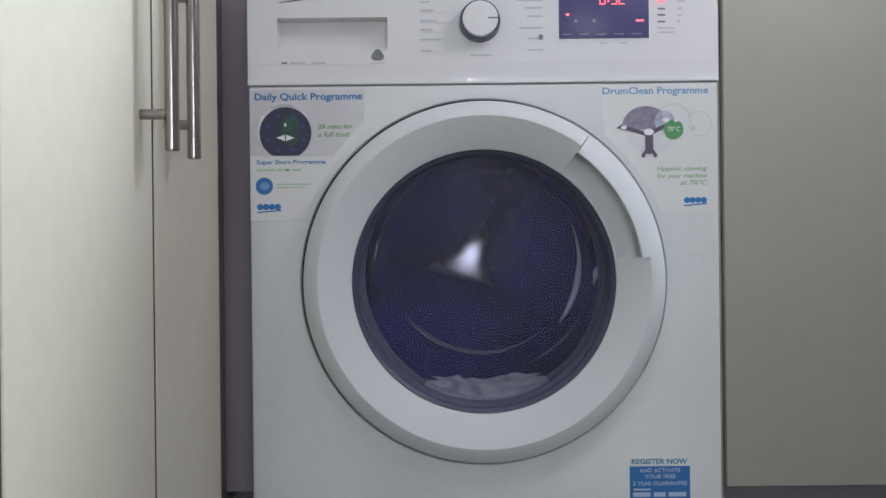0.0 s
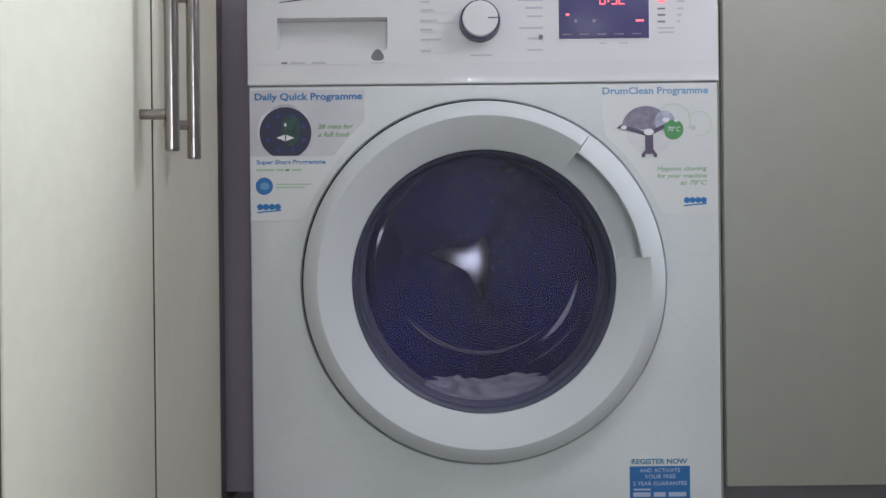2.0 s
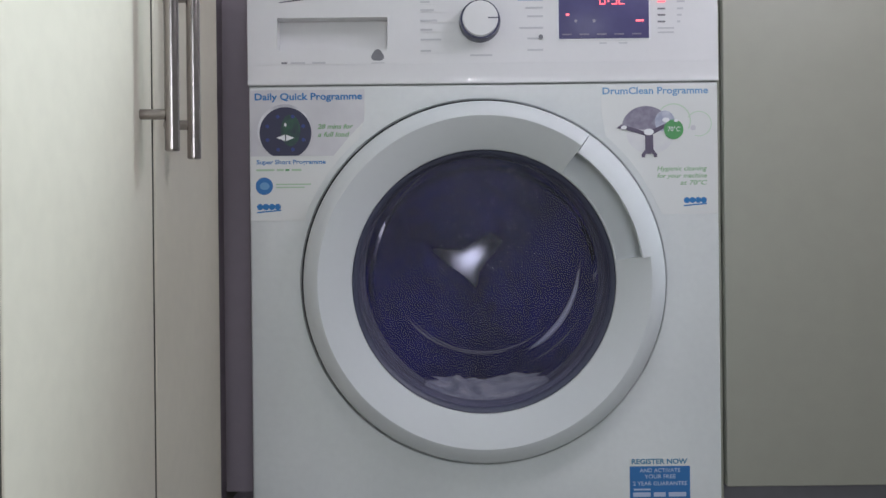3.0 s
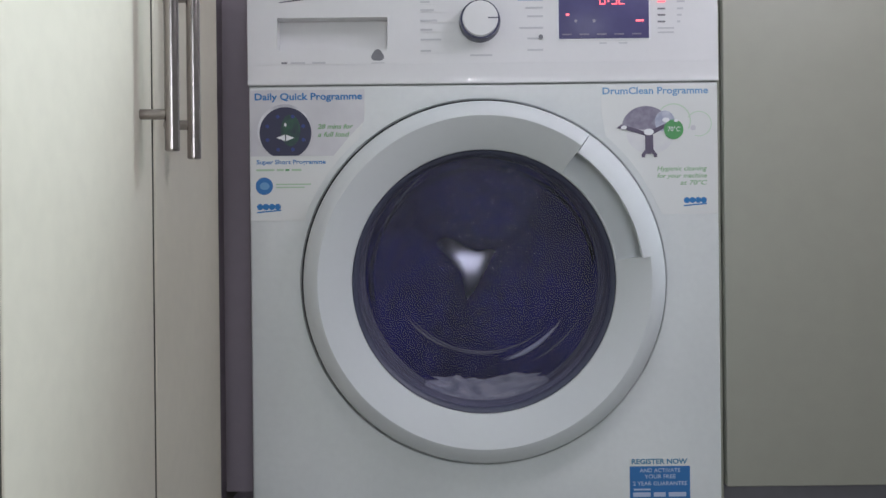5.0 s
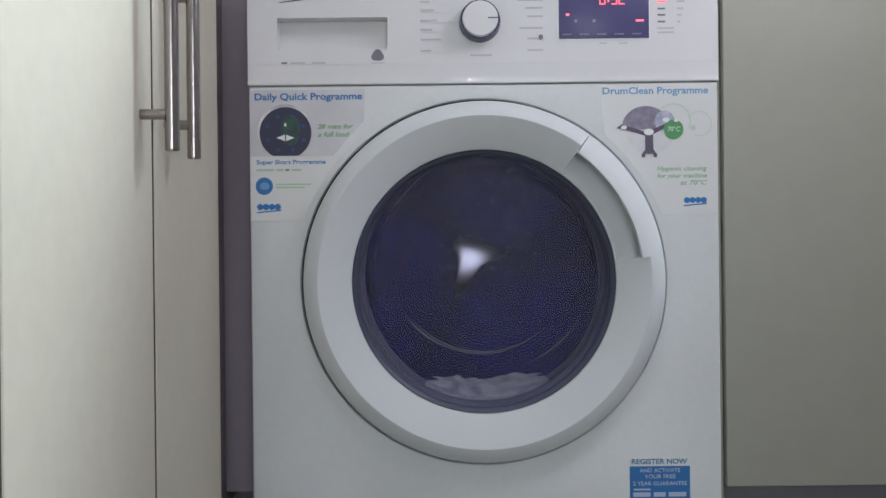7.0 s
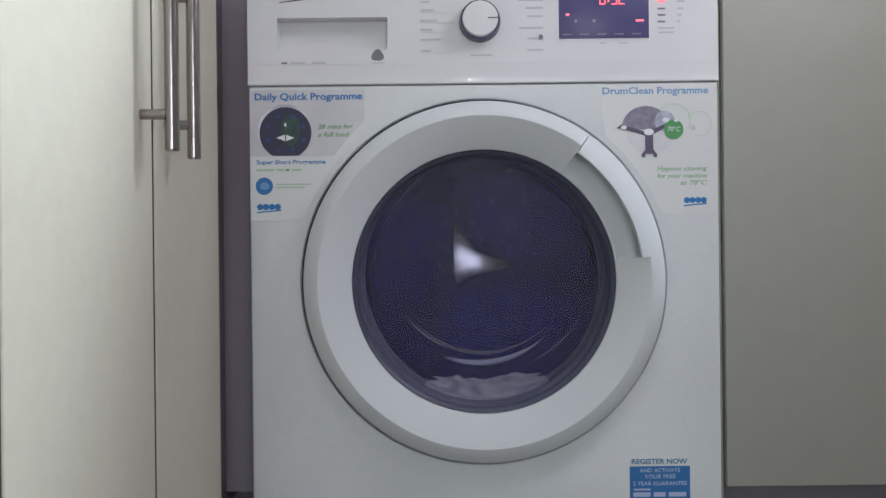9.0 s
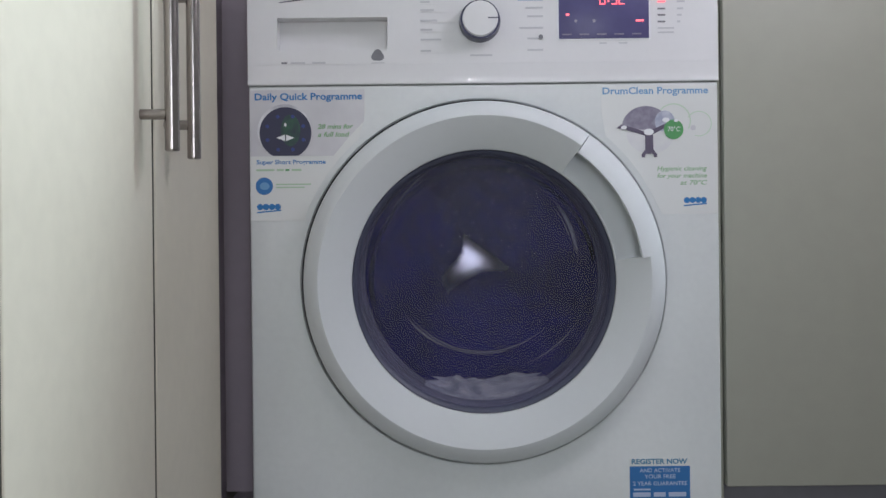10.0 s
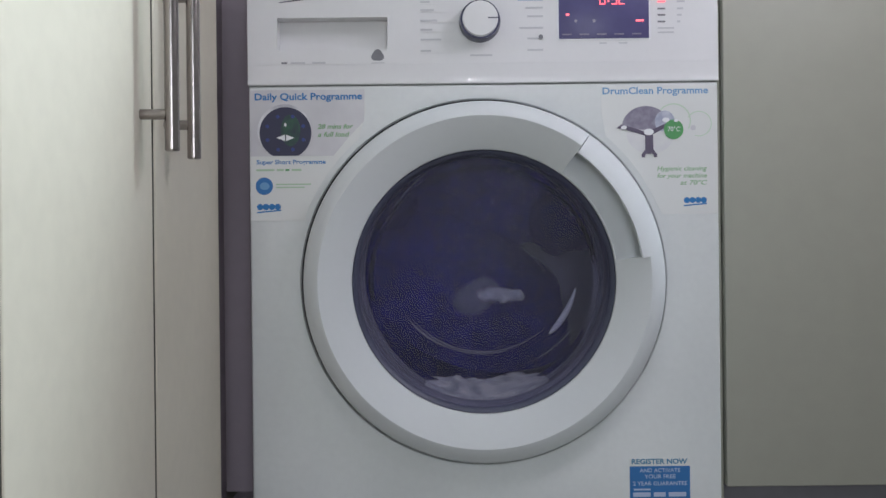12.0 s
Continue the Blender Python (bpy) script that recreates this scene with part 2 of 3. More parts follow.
def right_cabinet():
    c = empty("kitchen_cabinet", 0.8, 0.4, 0.0)
    inv = Matrix.Translation((-0.8, -0.4, 0.0))
    part("end_panel", box(0.306, 0.3505, 0.172, 0.76, 0.0, 0.87, bevel=0.001), M_STONE, c, "plain end panel down to the floor")
    part("carcass", box(0.3515, 0.745, 0.182, 0.76, 0.15, 0.87), M_CARCASS, c)
    part("door", box(0.352, 0.745, 0.160, 0.180, 0.143, 0.866, bevel=0.0015), M_STONE, c, "smooth stone-grey laminate door")
    part("plinth", box(0.3515, 0.745, 0.20, 0.218, 0.0, 0.149), M_PLINTH, c, "dark recessed plinth board")
    for o in c.children:
        o.matrix_parent_inverse = inv
    return tagged(c, "stone-grey laminate base cabinet with a plain door over a dark plinth", "cabinet")


side_cabinet()
right_cabinet()

# Unseen shelf and brackets, added to throw soft shade on the cream doors.
shelf = tagged(part("shading_shelf", box(-0.30, 0.565, -0.072, 0.80, 1.32, 1.345, bevel=0.003), M_CREAM), "unseen cream shelf added above the machine to shade the cabinet doors", "shelf")
for x in (-0.2, 0.45):
    part("bracket", box(x - 0.012, x + 0.012, 0.55, 0.799, 1.20, 1.319, bevel=0.003), M_STEEL, shelf)

# ---- the washing machine ----
W = empty("washing_machine")
tagged(W, "white front-loading washing machine with a dark round glass door and stickers", "washing machine")
DX, DZ = -0.002, 0.4475      # the door's centre
AX, AZ = -0.011, 0.471       # the drum's axis
EX = -0.004                  # the middle of the cloth edges
HW = 0.2975

b = box(-HW, -HW + 0.004, 0.012, 0.50, 0.02, 0.835)
for q in ((HW - 0.004, HW, 0.012, 0.50, 0.02, 0.835), (-HW + 0.004, HW - 0.004, 0.013, 0.50, 0.83, 0.835), (-HW + 0.004, HW - 0.004, 0.012, 0.50, 0.02, 0.03), (-HW + 0.004, HW - 0.004, 0.49, 0.50, 0.03, 0.83)):
    add_box(b, *q)
part("body", b, M_ENAMEL, W, "white enamelled steel body")
for x in (-0.26, 0.26):
    for y in (0.05, 0.45):
        part("foot", lathe([(0.0, -0.0), (0.02, 0.0), (0.02, 0.02), (0.0, 0.02)], 0, 0, 20), M_BLACK, W, "black adjustable foot").matrix_basis = pose(x, y, 0.0, 90)


def front_panel():
    """The front sheet with its round opening, its outer edge rounded back."""
    bm = bmesh.new()
    x0, x1, z0, z1 = -HW, HW, 0.025, 0.6978
    n = 160
    def edge(a, inset):
        c, s = math.cos(a), math.sin(a)
        k = min(((x1 - inset - DX) if c > 0 else (x0 + inset - DX)) / c if abs(c) > 1e-6 else 9, ((z1 - inset - DZ) if s > 0 else (z0 + inset - DZ)) / s if abs(s) > 1e-6 else 9)
        return DX + k * c, DZ + k * s
    angles = [2 * math.pi * i / n for i in range(n)]
    for cx, cz in ((x0, z0), (x0, z1), (x1, z0), (x1, z1)):
        a = math.atan2(cz - DZ, cx - DX) % (2 * math.pi)
        angles[min(range(n), key=lambda i: abs(angles[i] - a))] = a
    loops = []
    for a in angles:
        row = [bm.verts.new((DX + r * math.cos(a), y, DZ + r * math.sin(a))) for r, y in ((0.2312, 0.014), (0.2312, 0.003), (0.2322, 0.0008), (0.2340, 0.0))]
        for inset, y in ((0.005, 0.0), (0.002, 0.0012), (0.0006, 0.004), (0.0, 0.0115)):
            x, z = edge(a, inset)
            row.append(bm.verts.new((x, y, z)))
        loops.append(row)
    for p, q in zip(loops, loops[1:] + loops[:1]):
        for j in range(len(p) - 1):
            bm.faces.new((p[j], p[j + 1], q[j + 1], q[j]))
    return part("front_panel", bm, M_ENAMEL, W, "white enamelled front panel", True)


front_panel()
part("door_gap", lathe([(0.19, 0.010), (0.2318, 0.010), (0.2318, 0.0145), (0.19, 0.0145)], DX, DZ), M_BLACK, W, "dark gap around the door")


def control_panel():
    """Upper fascia: a flat face with the drawer's opening, over a lower lip that flares forward a little."""
    bm = bmesh.new()
    xs, zs = (-HW, -0.2600, -0.1205, HW), (0.7240, 0.7420, 0.7832, 0.8400)
    made = {}
    def vert(i, k, y):
        if (i, k, y) not in made:
            made[i, k, y] = bm.verts.new((xs[i], y, zs[k]))
        return made[i, k, y]
    cells = [(i, k) for i in range(3) for k in range(3) if (i, k) != (1, 1)]
    for i, k in cells:
        for y in (0.0, 0.012):
            bm.faces.new((vert(i, k, y), vert(i + 1, k, y), vert(i + 1, k + 1, y), vert(i, k + 1, y)))
        for (a, b2), (di, dk) in ((((0, 0), (1, 0)), (0, -1)), (((0, 1), (1, 1)), (0, 1)), (((0, 0), (0, 1)), (-1, 0)), (((1, 0), (1, 1)), (1, 0))):
            if (i + di, k + dk) not in cells:
                bm.faces.new((vert(i + a[0], k + a[1], 0.0), vert(i + b2[0], k + b2[1], 0.0), vert(i + b2[0], k + b2[1], 0.012), vert(i + a[0], k + a[1], 0.012)))
    fascia = part("control_panel", bm, M_PLASTIC, W, "white plastic control panel")
    lip = bmesh.new()
    prof = [(0.012, 0.6980), (0.0012, 0.6980), (-0.0002, 0.6982), (-0.0011, 0.6988), (-0.0015, 0.6998), (-0.0014, 0.7010), (-0.0008, 0.7030), (-0.0003, 0.7050), (-0.0001, 0.7080), (0.0, 0.7239), (0.012, 0.7239)]
    ends = []
    for x in (-HW, HW):
        ends.append([lip.verts.new((x, y, z)) for y, z in prof])
    for i in range(len(prof)):
        j = (i + 1) % len(prof)
        lip.faces.new((ends[0][i], ends[0][j], ends[1][j], ends[1][i]))
    for e in ends:
        lip.faces.new(e)
    part("lower_lip", lip, M_LIP, fascia, "rounded lower lip", True)
    part("top_lid", box(-HW, HW, 0.0125, 0.50, 0.836, 0.8405), M_PLASTIC, W, "white lid")


control_panel()
rec = bmesh.new()
side = [(0.0121, 0.7420), (0.0205, 0.7420), (0.0220, 0.7432), (0.0220, 0.7832), (0.0260, 0.7832), (0.0260, 0.7380), (0.0121, 0.7380)]
ends = [[rec.verts.new((x, y, z)) for y, z in side] for x in (-0.2600, -0.1205)]
for i in range(len(side)):
    j = (i + 1) % len(side)
    rec.faces.new((ends[0][i], ends[0][j], ends[1][j], ends[1][i]))
for e in ends:
    rec.faces.new(e)
drawer = part("detergent_drawer", rec, M_PLASTIC, W, "scooped pull of the detergent drawer", True)
for x0, x1 in ((-0.2640, -0.2600), (-0.1205, -0.1165)):
    part("recess_side", box(x0, x1, 0.0121, 0.026, 0.738, 0.787), M_PLASTIC, drawer)

part("recess_top", box(-0.2600, -0.1205, 0.0121, 0.026, 0.7833, 0.787), M_PLASTIC, drawer)

# the dial
dial = part("dial", lathe([(0.0, 0.0), (0.0262, 0.0), (0.0262, -0.004), (0.0250, -0.012), (0.0244, -0.016), (0.0, -0.016)], -0.0035, 0.7755, 64), M_KNOBRING, W, "programme dial with a dark ring", True)
part("dial_face", lathe([(0.0, -0.0155), (0.0222, -0.0155), (0.0222, -0.020), (0.0212, -0.0218), (0.0, -0.0224)], -0.0035, 0.7755, 64), M_PLASTIC, dial, "white dial face", True)
part("pointer", rect(0.0058, 0.0186, 0.7749, 0.7763, -0.0220, 0.0004), M_INK, dial)

# the display
disp = part("display", box(0.0965, 0.2105, -0.0012, 0.001, 0.7530, 0.8240, bevel=0.0008), M_SCREEN, W, "dark display window with red digits", True)
part("display_frame", rect(0.0948, 0.2122, 0.7514, 0.8256, -0.0001, 0.0004), M_WHITE, disp)
SY = -0.0013
SEG = {"0": "abcdef", "5": "afgcd", "2": "abged"}


def digit(ch, x, z, w, h, t):
    bm = bmesh.new()
    where = {"a": (x, x + w, z + h - t, z + h), "d": (x, x + w, z, z + t), "g": (x, x + w, z + h / 2 - t / 2, z + h / 2 + t / 2), "f": (x, x + t, z + h / 2, z + h), "e": (x, x + t, z, z + h / 2),
             "b": (x + w - t, x + w, z + h / 2, z + h), "c": (x + w - t, x + w, z, z + h / 2)}
    for s in SEG[ch]:
        x0, x1, z0, z1 = where[s]
        add_box(bm, x0 + 0.0002, x1 - 0.0002, SY - 0.0003, SY, z0 + 0.0002, z1 - 0.0002)
    return part("digit", bm, M_RED, disp, "glowing red digit")


for ch, x in (("0", 0.1478), ("5", 0.1628), ("2", 0.1720)):
    digit(ch, x, 0.7955, 0.0078, 0.0150, 0.0017)
part("colon_dot", disc(0.1592, 0.8000, 0.0012, SY, 12), M_RED, disp, "glowing red dot")
part("indicator", rect(0.1054, 0.1098, 0.7822, 0.7846, SY), M_RED, disp, "glowing red indicator")
part("indicator", rect(0.1938, 0.2036, 0.7740, 0.7762, SY), M_RED, disp, "glowing red indicator")
for x, z in ((0.1180, 0.7752), (0.1410, 0.7752)):
    part("symbol", disc(x, z, 0.0020, SY, 10), M_VIOLET, disp)
for i in range(5):
    part("symbol", rect(0.1005 + 0.022 * i, 0.1125 + 0.022 * i, 0.7575, 0.7592, SY), M_VIOLET, disp)

# print on the panel: lines that cannot be read
PY = -0.0002
for z, w in ((0.8015, 0.012), (0.7915, 0.017), (0.7780, 0.021), (0.7665, 0.015), (0.7540, 0.026), (0.7398, 0.013)):
    part("printed_line", rect(-0.0785, -0.0785 + w, z - 0.0011, z + 0.0011, PY), M_GREY, W)
    part("printed_rule", rect(-0.0785, -0.0335, z - 0.0032, z - 0.0030, PY), M_FAINT, W)
for z, w, m in ((0.8028, 0.032, M_PALEINK), (0.7930, 0.022, M_GREY), (0.7820, 0.020, M_GREY), (0.7675, 0.030, M_GREY), (0.7540, 0.020, M_GREY), (0.7395, 0.020, M_GREY)):
    part("printed_line", rect(0.0765 - w, 0.0765, z - 0.0011, z + 0.0011, PY), m, W)
part("printed_line", rect(-0.016, 0.012, 0.7325, 0.7345, PY), M_GREY, W)
part("indicator_lens", disc(0.0735, 0.7560, 0.0028, PY, 20, 0.0008), M_DGREY, W)
for x0, x1 in ((0.1475, 0.1570), (0.1720, 0.1830)):
    part("printed_line", rect(x0, x1, 0.7462, 0.7482, PY), M_GREY, W)
for i, z in enumerate((0.7990, 0.7900, 0.7820, 0.7735)):
    part("button", rect(0.2215, 0.2310, z - 0.0010, z + 0.0010, PY, 0.0008), M_RED if i == 0 else M_DGREY, W)
    part("printed_line", rect(0.2460, 0.2560 - 0.002 * i, z - 0.0012, z + 0.0012, PY), M_GREY, W)
for z in (0.7655, 0.7600):
    part("printed_line", rect(0.2215, 0.2420, z - 0.0009, z + 0.0009, PY), M_GREY, W)
part("eco_mark", sheet([(-0.1330 + 0.0078 * (1 + 0.12 * math.cos(3 * a)) * math.sin(a), 0.7345 + 0.0072 * (1 + 0.12 * math.cos(3 * a)) * math.cos(a)) for a in (2 * math.pi * i / 30 for i in range(30))], PY), M_DGREY, W, "dark grey rounded mark")
part("printed_line", rect(-0.1410, -0.1240, 0.7245, 0.7257, PY), M_GREY, W)
for x0, x1, m in ((-0.2548, -0.2475, M_DGREY), (-0.2430, -0.2250, M_GREY), (-0.2160, -0.1990, M_GREY)):
    part("printed_line", rect(x0, x1, 0.7250, 0.7272, PY), m, W)
part("brand_stroke", sheet([(-0.2575, 0.8030), (-0.2560, 0.8022), (-0.2262, 0.8056), (-0.2262, 0.8072)], PY), M_INK, W, "dark curved stroke")


# stickers
def sticker_outline(sign, zlow, xin):
    pts = [(sign * 0.2955, zlow), (sign * 0.2955, 0.6925), (sign * xin, 0.6925), (sign * xin, 0.6610)]
    a0 = math.degrees(math.atan2(0.6610 - DZ, xin))
    for i in range(13):
        a = radians(a0 + (20 - a0) * i / 12)
        x, z = DX * sign + 0.2395 * math.cos(a), DZ + 0.2395 * math.sin(a)
        if z > zlow and x > xin:
            pts.append((sign * x, z))
    pts.append((sign * (0.2395 ** 2 - (zlow - DZ) ** 2) ** 0.5, zlow))
    return pts


T1, T2, T3, T4 = -0.0001, -0.0005, -0.0009, -0.0013
st = part("programme_sticker", sheet(sticker_outline(-1, 0.527, 0.1490), T1), M_PAPER, W, "pale programme sticker")
part("photo", sheet([(-0.2950, 0.6085), (-0.2950, 0.6920), (-0.1500, 0.6920), (-0.1510, 0.6520), (-0.1720, 0.6300), (-0.1900, 0.6085)], T2, 0.0002), M_PHOTO, st, "grey printed picture")
text("Daily Quick Programme", -0.2890, -0.1530, 0.6795, 0.0088, T3 - 0.0002, M_BLUE, st, bold=0.022)
part("dial_picture", disc(-0.2515, 0.6395, 0.0345, T2 - 0.0003, 48, floor=0.6090), M_CHROME, st, "printed chrome rim")
part("dial_picture", disc(-0.2505, 0.6375, 0.0328, T3 - 0.0002, 48, floor=0.6090), M_INK, st, "printed dark dial")
part("dial_picture", disc(-0.2440, 0.6410, 0.0200, T3 - 0.0003, 28, sx=0.62), M_GLOW, st, "printed green glow")
for i in range(8):
    a = 2 * math.pi * (i + 0.5) / 8
    part("dial_mark", disc(-0.2505 + 0.0245 * math.cos(a), 0.6375 + 0.0225 * math.sin(a), 0.0024, T3 - 0.0006, 10), M_DIM, st)
part("dial_mark", sheet([(-0.2620, 0.6315), (-0.2510, 0.6275), (-0.2510, 0.6355)], T4 - 0.0005), M_WHITE, st)
part("dial_mark", sheet([(-0.2390, 0.6315), (-0.2495, 0.6355), (-0.2495, 0.6275)], T4 - 0.0005), M_WHITE, st)
part("dial_mark", disc(-0.2505, 0.6480, 0.0024, T4 - 0.0005, 12, sx=0.7), M_WHITE, st)
text("28 mins for", -0.2100, -0.1650, 0.6425, 0.0062, T3 - 0.0002, M_MOSS, st, slant=0.25, bold=0.018)
text("a full load", -0.2095, -0.1695, 0.6325, 0.0062, T3 - 0.0002, M_MOSS, st, slant=0.25, bold=0.018)
text("Super Short Programme", -0.2875, -0.2000, 0.5985, 0.0056, T2, M_BLUE, st, bold=0.02)
for x0, x1, m in ((-0.2878, -0.2650, M_LEAF), (-0.2620, -0.2530, M_LEAF), (-0.2510, -0.2460, M_GREEN), (-0.2430, -0.2310, M_LEAF)):
    part("printed_line", rect(x0, x1, 0.5898, 0.5922, T2), m, st)
part("blue_mark", disc(-0.2780, 0.5708, 0.0110, T2, 32), M_SKY, st, "round blue mark")
part("blue_mark", disc(-0.2775, 0.5708, 0.0048, T3, 14, sx=1.3), M_PALEBLUE, st)
for z, w in ((0.5728, 0.044), (0.5690, 0.036)):
    part("printed_line", rect(-0.2630, -0.2630 + w, z - 0.0008, z + 0.0008, T2), M_LEAF, st)


def brand_mark(x0, x1, z, parent):
    """A word mark reduced to plain rounded shapes over a rising stroke."""
    w = (x1 - x0) / 4.6
    for i in range(4):
        cx = x0 + w * (0.6 + 1.12 * i)
        part("brand_shape", disc(cx, z, w * 0.60, T2, 16), M_BLUE, parent)
    part("brand_stroke", sheet([(x0, z - 0.0078), (x1, z - 0.0052), (x1, z - 0.0036), (x0, z - 0.0062)], T2), M_BLUE, parent)


brand_mark(-0.2875, -0.2570, 0.5445, st)

sr = part("programme_sticker", sheet(sticker_outline(1, 0.530, 0.1490), T1), M_PAPER, W, "pale drum cleaning sticker")
text("DrumClean Programme", 0.1507, 0.2843, 0.6825, 0.0088, T2, M_PALEBLUE, sr, bold=0.022)
part("drum_picture", disc(0.2110, 0.6330, 0.0265, T2, 36, thick=0.0001, sx=1.15), M_HAZE, sr, "printed pale drum shade")
part("drum_picture", disc(0.2050, 0.6400, 0.0270, T2 - 0.0002, 40, thick=0.0001, sx=1.12, floor=0.6370), M_VIOLET, sr, "printed grey-violet drum")
part("drum_picture", disc(0.2290, 0.6470, 0.0140, T2 - 0.0003, 24, thick=0.0001, sx=0.9, floor=0.6350), M_HAZE2, sr, "printed blue-grey drum side")
for pts in ([(0.1680, 0.6395), (0.1740, 0.6440), (0.1800, 0.6420), (0.2060, 0.6340), (0.2040, 0.6295), (0.1800, 0.6370)], [(0.2050, 0.6335), (0.2330, 0.6460), (0.2350, 0.6420), (0.2100, 0.6290)],
            [(0.2040, 0.6320), (0.2140, 0.6320), (0.2142, 0.6120), (0.2190, 0.6060), (0.2186, 0.6020), (0.2150, 0.6020), (0.2138, 0.6065), (0.2046, 0.6065), (0.2034, 0.6020), (0.1996, 0.6020), (0.1992, 0.6060), (0.2040, 0.6120)]):
    part("spider_arm", sheet(pts, T3), M_SPIDER, sr)
for x, z, r in ((0.2085, 0.6340, 0.0042), (0.2300, 0.6490, 0.0030), (0.1770, 0.6400, 0.0026), (0.2430, 0.6480, 0.0018)):
    part("printed_glint", disc(x, z, r, T3 - 0.0009, 14, sx=1.5), M_WHITE, sr)
part("green_mark", disc(0.2400, 0.6370, 0.0124, T3 - 0.0004, 32), M_GREEN, sr, "round green mark")
text("70\u00b0C", 0.2325, 0.2475, 0.6345, 0.0062, -0.0021, M_WHITE, sr)


def arc_strip(cx, cz, r0, r1, a0, a1, y, n=18):
    out = [(cx + r1 * math.cos(radians(a0 + (a1 - a0) * i / n)), cz + r1 * math.sin(radians(a0 + (a1 - a0) * i / n))) for i in range(n + 1)]
    out += [(cx + r0 * math.cos(radians(a1 + (a0 - a1) * i / n)), cz + r0 * math.sin(radians(a1 + (a0 - a1) * i / n))) for i in range(n + 1)]
    bm = bmesh.new()
    v = [bm.verts.new((x, y - 0.0003, z)) for x, z in out]
    m = n + 1
    for i in range(n):
        bm.faces.new((v[i], v[i + 1], v[2 * m - 2 - i], v[2 * m - 1 - i]))
    return bm


part("ring_mark", arc_strip(0.2720, 0.6440, 0.0150, 0.0162, -110, 150, -0.0011), M_MIST, sr, "thin green circle")
part("ring_mark", arc_strip(0.2400, 0.6480, 0.0205, 0.0220, -30, 140, -0.0011), M_MIST, sr, "thin green circle")
part("ring_mark", disc(0.2650, 0.6390, 0.0035, T2, 12), M_PHOTO, sr)
for s, x, z in (("Hygienic cleaning", 0.2190, 0.5850), ("for your machine", 0.2190, 0.5760), ("at 70\u00b0C", 0.2480, 0.5670)):
    text(s, x, 0.2818, z, 0.0058, T2, M_MOSS, sr, slant=0.2, bold=0.012)
brand_mark(0.2521, 0.2814, 0.5475, sr)

gs = part("guarantee_sticker", rect(0.1797, 0.2563, 0.150, 0.2210, T1), M_PAPER, W, "blue and white registration sticker")
part("blue_field", rect(0.1799, 0.2561, 0.1502, 0.2116, T2), M_SKY, gs)
text("REGISTER NOW", 0.1825, 0.2530, 0.2145, 0.0066, T2, M_TEAL, gs, bold=0.03)
for s, x0, x1, z in (("AND ACTIVATE", 0.1925, 0.2440, 0.2040), ("YOUR FREE", 0.1985, 0.2380, 0.1962), ("2 YEAR GUARANTEE", 0.1840, 0.2525, 0.1874)):
    text(s, x0, x1, z, 0.0052, T3, M_FADED, gs, bold=0.012)
part("printed_bar", rect(0.1850, 0.2060, 0.1812, 0.1834, T3), M_FADED, gs)
for x0, x1 in ((0.1840, 0.2060), (0.2100, 0.2250), (0.2290, 0.2510)):
    part("printed_bar", rect(x0, x1, 0.1732, 0.1786, T3), M_FADED, gs)


# the door
door = part("door", lathe([(0.2256, 0.006), (0.2256, -0.017), (0.2248, -0.0225), (0.2228, -0.0258), (0.2070, -0.0345), (0.2055, -0.0348), (0.2042, -0.0341), (0.1672, -0.0155), (0.1655, -0.0138), (0.1655, 0.006)], DX, DZ, 150, 54, 368.5), M_DOOR, W, "white plastic door ring", True)
part("handle_recess", lathe([(0.2256, 0.006), (0.2256, -0.008), (0.2100, -0.0060), (0.1900, -0.0065), (0.1740, -0.0115), (0.1672, -0.0150), (0.1655, -0.0138), (0.1655, 0.006)], DX, DZ, 40, 8.5, 54), M_DOOR, door, "scooped recess behind the door grip", True)
part("handle", lathe([(0.2257, -0.0085), (0.2257, -0.017), (0.2248, -0.0225), (0.2226, -0.0260), (0.2080, -0.0335), (0.1975, -0.0372), (0.1958, -0.0374), (0.1950, -0.0364), (0.1951, -0.0340), (0.1990, -0.0300), (0.2100, -0.0220), (0.2170, -0.0085)], DX, DZ, 40, 8.2, 53.8), M_DOOR, door, "raised white door grip", True)
part("glass_rim", lathe([(0.1654, 0.002), (0.1654, -0.0095), (0.1644, -0.0100), (0.1608, -0.0080), (0.1585, -0.0040), (0.1585, 0.002)], DX, DZ, 96), M_RIM, door, "dark violet rim of the window", True)
pane = part("window_glass", lathe([(0.0, -0.0105), (0.06, -0.0102), (0.11, -0.0092), (0.1587, -0.0065), (0.1587, -0.0035), (0.11, -0.0062), (0.06, -0.0072), (0.0, -0.0075)], DX, DZ, 96, closed=False), M_GLASS, door, "dark door window with a bluish veil in its colour", True)
pane.visible_shadow = False
bowl = part("glass_bowl", lathe([(0.152, 0.004), (0.146, 0.006), (0.140, 0.040), (0.134, 0.080), (0.129, 0.102), (0.118, 0.113), (0.09, 0.119), (0.0, 0.122), (0.0, 0.1165), (0.09, 0.1140), (0.114, 0.1080), (0.1235, 0.098), (0.129, 0.078), (0.135, 0.040), (0.140, 0.010)], DX, DZ, 96, closed=True, shear=0.22), M_BOWL, door, "deep clear glass bowl", True)
bowl.visible_shadow = False


